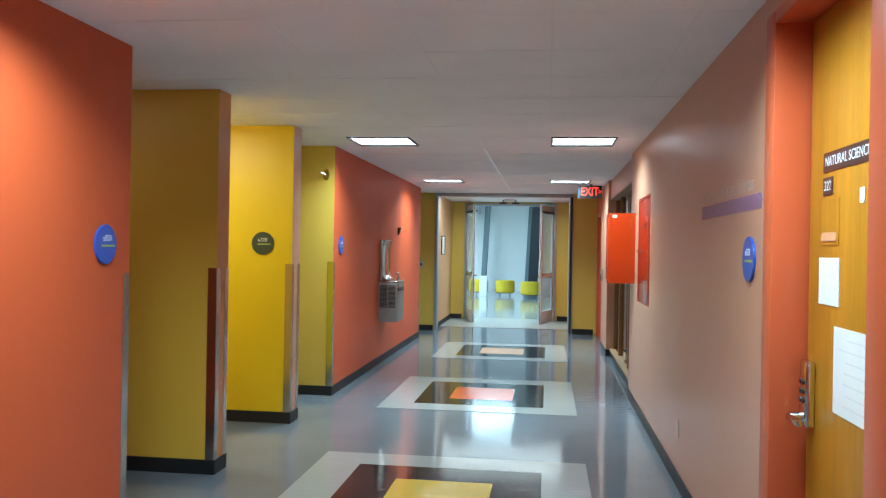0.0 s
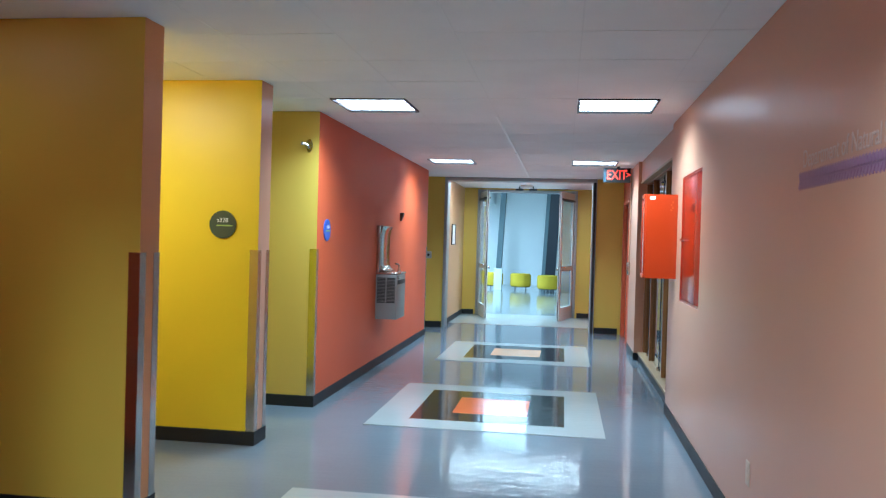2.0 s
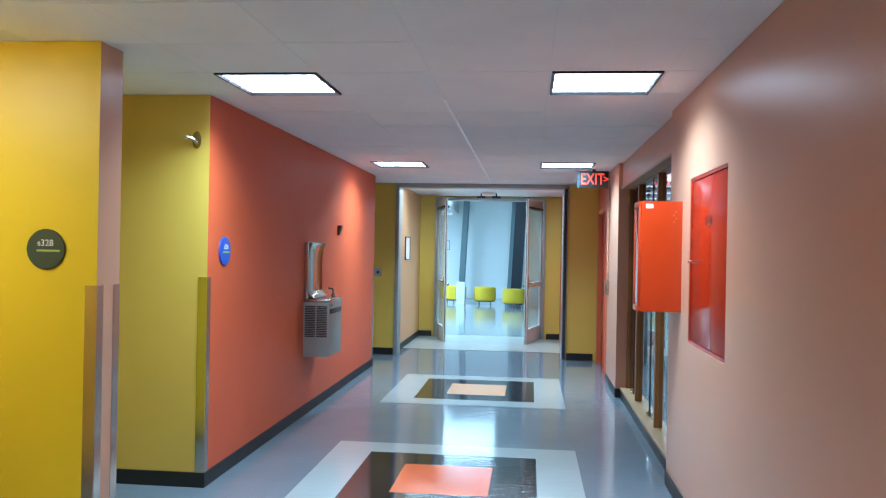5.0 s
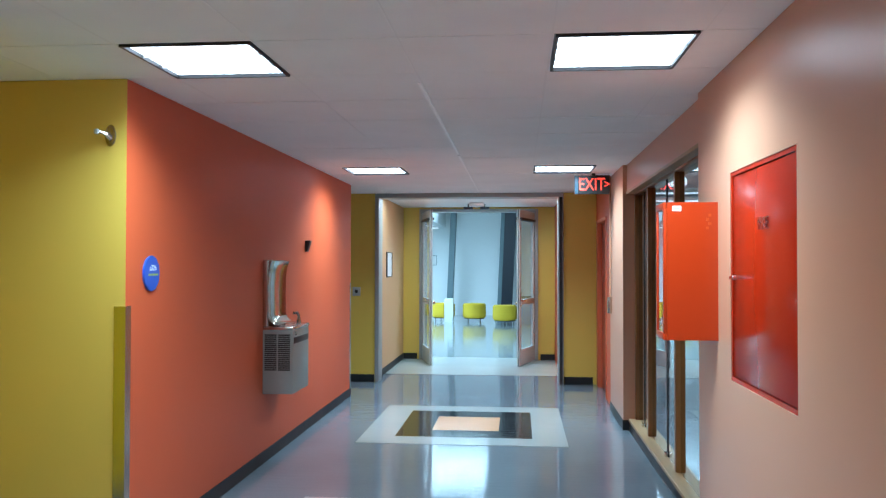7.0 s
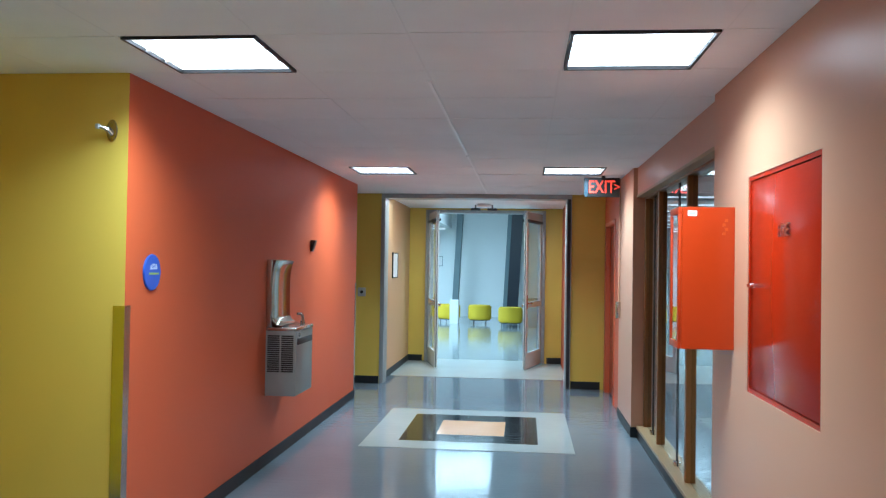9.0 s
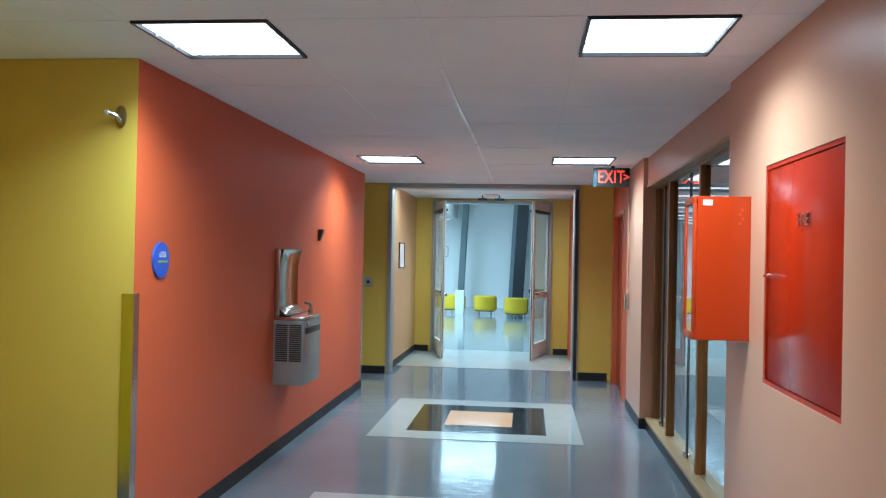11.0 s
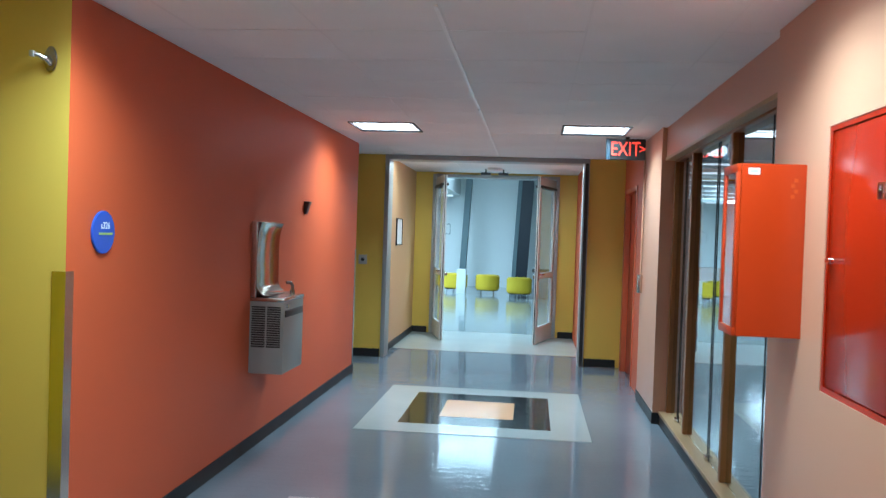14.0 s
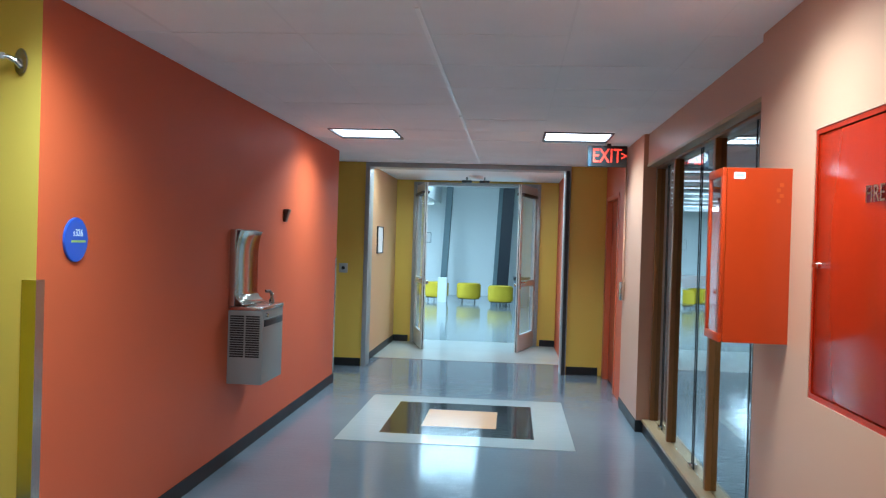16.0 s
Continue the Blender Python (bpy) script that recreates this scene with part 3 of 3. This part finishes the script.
part("key_barrel", C((0, -0.008, 0), (0, -1, 0), 0.022, 0.012), DARK, s)
s = thing("wall_outlet", pose(XR, 7.36, 0.385), "cream wall outlet plate", "outlet")
part("plate", B(-0.007, 0, -0.038, 0.038, -0.06, 0.06, bevel=0.003), CREAM, s)
for dz in (-0.022, 0.022):
    part("socket", B(-0.009, -0.006, -0.016, 0.016, dz - 0.014, dz + 0.014, bevel=0.002), CREAM, s)
s = thing("picture_frame", pose(-2.04, 18.33, 1.61), "small framed notice on the peach wall", "picture")
bm = bmesh.new()
for b in ((-0.24, 0.24, -0.19, -0.175), (-0.24, 0.24, 0.175, 0.19), (-0.24, -0.225, -0.175, 0.175), (0.225, 0.24, -0.175, 0.175)):
    add_box(bm, 0, 0.02, *b)
part("frame", bm, DARK, s, smooth=False)
part("sheet", B(0.0, 0.012, -0.225, 0.225, -0.175, 0.175), PAPER, s, smooth=False)
s = thing("switch_box", pose(XR, 15.1, 1.17), "grey steel switch box with a conduit on the wall", "switch box")
part("box", B(-0.045, 0, -0.045, 0.045, -0.09, 0.09, bevel=0.004), STEEL, s)
bm = bmesh.new()
add_tube(bm, [(-0.015, 0, 0.09), (-0.015, 0, 0.3), (-0.015, 0.0, H - 1.17)], 0.01)
part("conduit", bm, PEACH, s, "peach-painted conduit")

# exit sign
s = thing("exit_sign", pose(0.73, 14.8, 2.47), "lit red exit sign with an arrow, hung under the ceiling", "exit sign")
part("case", B(-0.165, 0.17, 0.0, 0.05, -0.1, 0.1, bevel=0.004), DARK, s)
part("end_cap", B(-0.2, -0.165, -0.002, 0.052, -0.1, 0.1, bevel=0.003), CAP_BLUE, s, "blue-grey end cap")
part("stem", C((0, 0.025, 0.1), (0, 0, 1), 0.02, H - 2.57), DARK, s)
letters("EXIT", 0.19, 0.002, EXIT_RED, s, pose(-0.02, -0.002, -0.002, 90) @ Matrix.Diagonal((0.72, 1, 1, 1)))
letters(">", 0.12, 0.002, EXIT_RED, s, pose(0.14, -0.002, -0.002, 90), "arrow")


# ---- oak door ----
def door_frame(name, x, y0, y1, top, depth, face, material, label, far=0.045):
    f = thing(name, pose(x, y0, 0), label, "door frame", kind="structure")
    for a, b in ((-face[0], 0.045), (y1 - y0 - far, y1 - y0 + face[1])):
        part("jamb", B(-0.012, depth, a, b, 0, top, bevel=0.003), material, f)
    part("head", B(-0.012, depth, 0.045, y1 - y0 - far, top - 0.05, top, bevel=0.003), material, f)
    return f


door_frame("door_frame_1", XR, 4.09, 5.23, 2.5, 0.2, (0.15, 0.0), FRAME_ORANGE, "orange painted steel door frame", 0.13)
d = thing("door_1", pose(1.075, 4.145, 0), "closed honey oak veneer door with notices", "door", kind="structure")
part("leaf", B(0, 0.045, 0, 0.94, 0.008, 2.445, bevel=0.002), WOOD_DOOR, d, "honey oak veneer leaf")
bm = B(-0.038, 0, 0.835, 0.915, 0.90, 1.15, bevel=0.012)
lk = part("lock_case", bm, CHROME, d, "satin steel keypad lock")
for k in range(3):
    for q in (0.858, 0.89):
        part("lock_key", C((-0.038, q, 1.0 + k * 0.035), (-1, 0, 0), 0.01, 0.005), DARK, lk)
bm = C((-0.03, 0.885, 0.93), (-1, 0, 0), 0.022, 0.05)
add_box(bm, -0.088, -0.068, 0.76, 0.905, 0.918, 0.944, bevel=0.007)
part("lever_handle", bm, CHROME, d, "steel lever handle")


def notice(y0, y1, z0, z1, material, label, name="notice", lines=0, depth=0.003):
    n = thing(name, pose(1.075, (y0 + y1) / 2 - 0.07, (z0 + z1) / 2), label, name.replace("_", " "))
    a, b = (y1 - y0) / 2, (z1 - z0) / 2
    part("sheet", B(-depth, 0, -a, a, -b, b), material, n, smooth=False)
    for k in range(lines):
        z = b * 0.75 - k * b * 1.5 / max(1, lines - 1)
        part("text_bar", B(-0.0032, -0.003, -a * 0.75, a * random.uniform(0.2, 0.75), z - b * 0.02, z + b * 0.02), GREYINK, n, smooth=False)
    return n


GREYINK = mat("ink_grey", (0.71, 0.72, 0.75), 0.7, var=0.05)
notice(4.5, 4.86, 1.0, 1.3, PAPER, "white paper notice taped to the oak door", lines=7)
notice(4.82, 5.03, 1.37, 1.54, PAPER, "white paper note taped to the oak door", lines=4)
notice(4.85, 5.0, 1.60, 1.63, FL_PEACH, "pale narrow strip on the oak door", "door_strip", depth=0.006)
n = notice(4.40, 5.0, 1.85, 1.92, BROWN, "brown engraved name plate on the oak door", "name_plate")
letters("NATURAL SCIENCES", 0.05, 0.0006, INK, n, pose(-0.0034, 0.28, 0.0, 90, 0, -90) @ Matrix.Diagonal((0.98, 1, 1, 1)), align="LEFT")
n = notice(4.9, 5.0, 1.765, 1.83, BROWN, "small brown number plate on the oak door", "number_plate")
letters("322", 0.05, 0.0006, INK, n, pose(-0.0034, 0.0, 0.0, 90, 0, -90))
notice(4.83, 5.02, 1.585, 1.75, WOOD_DOOR, "clear holder sheet taped to the oak door", "card_holder")
notice(4.6, 4.64, 1.72, 1.77, PAPER, "small white sticker on the oak door", "sticker")

# wall lettering beside the door
s = thing("department_sign", pose(XR, 5.95, 1.80), "pale wall lettering over a purple feathered arrow", "sign")
PALE_INK = mat("letter_pale", (0.62, 0.47, 0.42), 0.5, var=0.03)
for k in range(45):
    y = 0.655 - k * 0.0295
    for sgn in (-1, 1):
        bm = B(-0.002, 0, -0.011, 0.011, 0, 0.036)
        bmesh.ops.transform(bm, matrix=Matrix.Translation((0, y, -0.027)) @ Matrix.Shear("XZ", 4, (0, 0)) @ pose(0, 0, 0, -28 if sgn > 0 else 208), verts=bm.verts)
        part("feather", bm, PURPLE, s, smooth=False)
part("spine", B(-0.002, 0, -0.68, 0.64, -0.029, -0.025), PURPLE, s, smooth=False)
at = 0.63
for word in ("Department", "of", "Natural", "Sciences"):
    ob = letters(word, 0.1, 0.0006, PALE_INK, s, pose(-0.001, at, 0.055, 90, 0, -90) @ Matrix.Diagonal((0.88, 1, 1, 1)), align="LEFT")
    at -= 0.88 * (max(v.co.x for v in ob.data.vertices) + 0.026)

# ---- recessed red door ----
door_frame("door_frame_2", 0.98, 15.9, 16.95, 2.2, 0.15, (0.0, 0.12), FRAME_ORANGE, "orange painted frame of the recessed door")
d = thing("door_2", pose(1.03, 15.945, 0), "closed dark red painted door in the recess", "door", kind="structure")
part("leaf", B(0, 0.045, 0, 0.96, 0.008, 2.15, bevel=0.002), DOOR_RED, d)
part("push_plate", B(-0.004, 0, 0.05, 0.13, 0.95, 1.35), STEEL, d, smooth=False)

# ---- cross frame before the vestibule ----
f = thing("door_frame_3", pose(-2.04, 17.12, 0), "grey steel frame across the corridor", "door frame", kind="structure")
part("jamb", B(0.0, 0.055, 0, 0.3, 0, 2.53, bevel=0.003), FRAME_GREY, f)
part("jamb", B(2.505, 2.575, 0, 0.3, 0, 2.53, bevel=0.003), FRAME_GREY, f)
part("seal", B(2.522, 2.562, -0.006, 0.0, 0, 2.53), DARK, f, smooth=False)
part("head", B(0.0, 2.575, 0, 0.3, 2.53, H - 0.002, bevel=0.003), FRAME_GREY, f)

# ---- double door ----
f = thing("door_frame_4", pose(-1.76, 19.9, 0), "pale steel frame of the double door", "door frame", kind="structure")
part("jamb", B(0, 0.05, 0, 0.3, 0, 2.56, bevel=0.003), FRAME_GREY, f)
part("jamb", B(1.97, 2.02, 0, 0.3, 0, 2.56, bevel=0.003), FRAME_GREY, f)
part("head", B(0.05, 1.97, 0, 0.3, 2.51, 2.56, bevel=0.003), FRAME_GREY, f)
PALE_STEEL = mat("door_steel", (0.58, 0.58, 0.56), 0.35, 0.0, var=0.06, bump=0.02)


def glass_leaf(m, name, flip):
    """Leaf from its hinge along +x (or -x)."""
    d = thing(name, m, "half-open steel and glass door leaf swung into the vestibule", "door", "double door leaves", "structure")
    s = -1 if flip else 1
    W_, T_ = 0.955, 0.045

    def bx(x0, x1, y0, y1, z0, z1, **k):
        return B(min(s * x0, s * x1), max(s * x0, s * x1), y0, y1, z0, z1, **k)
    for a, b in ((0, 0.1), (W_ - 0.1, W_)):
        part("stile", bx(a, b, 0, T_, 0.01, 2.49, bevel=0.003), PALE_STEEL, d)
    for a, b in ((0.01, 0.26), (0.97, 1.06), (2.34, 2.49)):
        part("rail", bx(0.1, W_ - 0.1, 0, T_, a, b, bevel=0.003), PALE_STEEL, d)
    for a, b in ((0.26, 0.97), (1.06, 2.34)):
        g = part("pane", bx(0.1, W_ - 0.1, 0.018, 0.026, a, b), GLASS, d, "clear glass pane", smooth=False)
        g.visible_shadow = False
    bm = bx(W_ - 0.075, W_ - 0.03, -0.012, 0, 0.95, 1.18, bevel=0.004)
    add_box(bm, min(s * (W_ - 0.2), s * (W_ - 0.03)), max(s * (W_ - 0.2), s * (W_ - 0.03)), -0.06, -0.04, 1.03, 1.055, bevel=0.005)
    add_box(bm, min(s * (W_ - 0.06), s * (W_ - 0.04)), max(s * (W_ - 0.06), s * (W_ - 0.04)), -0.05, 0, 1.03, 1.055)
    part("lever_handle", bm, CHROME, d, "steel lever handle")
    part("panic_bar", bx(0.12, W_ - 0.12, T_, T_ + 0.06, 0.97, 1.02, bevel=0.008), STEEL, d)
    part("edge_strip", bx(W_, W_ + 0.003, 0.014, 0.026, 0.01, 2.49), DARK, d, "dark edge strip", smooth=False)
    part("closer", bx(0.06, W_ - 0.02, -0.03, 0, 2.325, 2.365, bevel=0.006), DARK, d, "dark concealed closer bar")
    part("closer", bx(0.06, W_ - 0.02, T_, T_ + 0.03, 2.325, 2.365, bevel=0.006), DARK, d, "dark concealed closer bar")
    return d


glass_leaf(pose(-1.71, 19.9, 0, 0, 0, -76), "door_3", False)
glass_leaf(pose(0.21, 19.9, 0, 0, 0, 74), "door_4", True)
s = thing("emergency_light", pose(-0.73, 18.9, H), "white ceiling emergency light with two dark heads", "emergency light")
part("case", B(-0.11, 0.11, -0.05, 0.05, -0.05, 0, bevel=0.008), PAPER, s)
for dx in (-0.13, 0.13):
    part("lamp_head", B(dx - 0.075, dx + 0.075, -0.05, 0.02, -0.105, -0.07, bevel=0.01), DARK, s)
    part("bracket", B(dx - 0.01, dx + 0.01, -0.02, 0.02, -0.085, -0.02), DARK, s, smooth=False)


# ---- lounge ----
def ottoman(x, y, first=[None]):
    if first[0] is not None:
        return copy_thing(first[0], pose(x, y, 0, 0, 0, 35))
    o = thing("ottoman", pose(x, y, 0), "round yellow upholstered ottoman on short steel legs", "ottoman", "lounge ottomans")
    part("seat", C((0, 0, 0.12), (0, 0, 1), 0.325, 0.4, seg=48, bevel=0.03), FABRIC_Y, o, "yellow fabric drum")
    part("base_ring", C((0, 0, 0.1), (0, 0, 1), 0.29, 0.02, seg=32), DARK, o)
    for k in range(4):
        a = math.pi / 4 + k * math.pi / 2
        part("leg", C((0.24 * math.cos(a), 0.24 * math.sin(a), 0), (0, 0, 1), 0.016, 0.1, seg=10), CHROME, o, "steel leg")
    first[0] = o
    return o


for ox, oy in ((-1.31, 29.1), (-0.44, 28.2), (-2.2, 29.3), (-2.9, 30.4), (4.85, 30.3), (5.9, 28.5)):
    ottoman(ox, oy)
s = thing("side_table", pose(-2.02, 29.1, 0), "white panel side table beside the ottomans", "side table")
for px in (-0.12, 0.09):
    part("side_panel", B(px, px + 0.03, -0.2, 0.2, 0, 0.62, bevel=0.003), WHITE_WALL, s)
part("top", B(-0.12, 0.12, -0.2, 0.2, 0.62, 0.65, bevel=0.003), WHITE_WALL, s)
part("back_panel", B(-0.09, 0.09, -0.2, -0.18, 0, 0.62), WHITE_WALL, s, smooth=False)
s = thing("waste_bin", pose(0.1, 28.3, 0), "grey-blue plastic waste bin with a dark lid", "bin")
bm = B(-0.2, 0.2, -0.2, 0.2, 0, 0.68, bevel=0.02)
for v in bm.verts:
    if v.co.z < 0.3:
        v.co.x *= 0.85
        v.co.y *= 0.85
part("body", bm, BIN_BLUE, s)
part("lid", B(-0.215, 0.215, -0.215, 0.215, 0.68, 0.76, bevel=0.015), DARK, s)
# leaning columns before the far wall
for x, wd, m, lab in ((-2.22, 0.18, COL_GREY, "grey leaning column face"), (-0.68, 0.12, COL_GREY, "grey leaning column face"), (-0.45, 0.34, NAVY, "dark navy leaning column")):
    c = tagged(solid("column", B(-wd / 2, wd / 2, -0.25, 0.1, -0.02, 3.8, bevel=0.01), m), lab, "column", "leaning columns", "structure")
    c.matrix_basis = pose(x, 31.6, 0, 0, 2.5, 0)


def strip_light(x, y, z, length, rise):
    s = thing("strip_light", pose(x, y, z), "long suspended white strip light", "strip light", "lounge strip lights")
    part("housing", B(-length / 2, length / 2, -0.06, 0.06, 0.02, 0.08, bevel=0.004), WHITE_WALL, s)
    part("tube_lens", B(-length / 2, length / 2, -0.035, 0.035, 0, 0.02), TUBE_COOL, s, "glowing lens", smooth=False)
    for dx in (-length * 0.4, length * 0.4):
        part("hanger", B(dx - 0.02, dx + 0.02, -0.02, 0.02, 0.08, rise), STEEL, s, smooth=False)


for k in range(4):
    strip_light(-3.98, 25.8 + 1.6 * k, 2.7, 3.0, 0.1)
for k in range(7):
    strip_light(4.9, 19.0 + 1.6 * k, 2.72, 6.0, 0.13)
strip_light(2.45, 15.6, 2.72, 0.9, 0.13)
for k in range(5):
    strip_light(-1.7, 25.9 + 0.78 * k, 3.715, 1.6, 0.085)
s = thing("ceiling_drum_lamp", pose(1.98, 16.75, 2.85), "round white glowing drum lamp under the lounge ceiling", "ceiling lamp")
part("shade", C((0, 0, -0.22), (0, 0, 1), 0.12, 0.11, seg=32, bevel=0.02), TUBE_COOL, s, "glowing drum shade")
part("rod", C((0, 0, -0.11), (0, 0, 1), 0.03, 0.11, seg=16), STEEL, s)
tagged(solid("floor_patch", B(1.9, 2.5, 14.35, 14.92, 0.0005, 0.004), FL_BLACK), "black vinyl square laid in the lounge floor", "floor inlay", kind="structure")
s = thing("sofa", pose(5.6, 31.5, 0), "orange upholstered lounge sofa", "sofa")
part("seat", B(-1.0, 1.0, -0.4, 0.4, 0.12, 0.45, bevel=0.04), FABRIC_O, s)
part("backrest", B(-1.0, 1.0, 0.3, 0.5, 0.45, 0.85, bevel=0.04), FABRIC_O, s)
for sx in (-0.9, 0.9):
    for sy in (-0.3, 0.35):
        part("leg", C((sx, sy, 0), (0, 0, 1), 0.025, 0.12, seg=10), DARK, s)
s = thing("picture_frame", pose(-2.78, 32.2, 1.75), "small framed notice on the white lounge wall", "picture")
bm = bmesh.new()
for b in ((-0.1, 0.1, -0.16, -0.145), (-0.1, 0.1, 0.145, 0.16), (-0.1, -0.085, -0.145, 0.145), (0.085, 0.1, -0.145, 0.145)):
    add_box(bm, b[0], b[1], -0.025, 0, b[2], b[3])
part("frame", bm, COL_GREY, s, smooth=False)
part("sheet", B(-0.085, 0.085, -0.015, 0, -0.145, 0.145), PAPER, s, smooth=False)
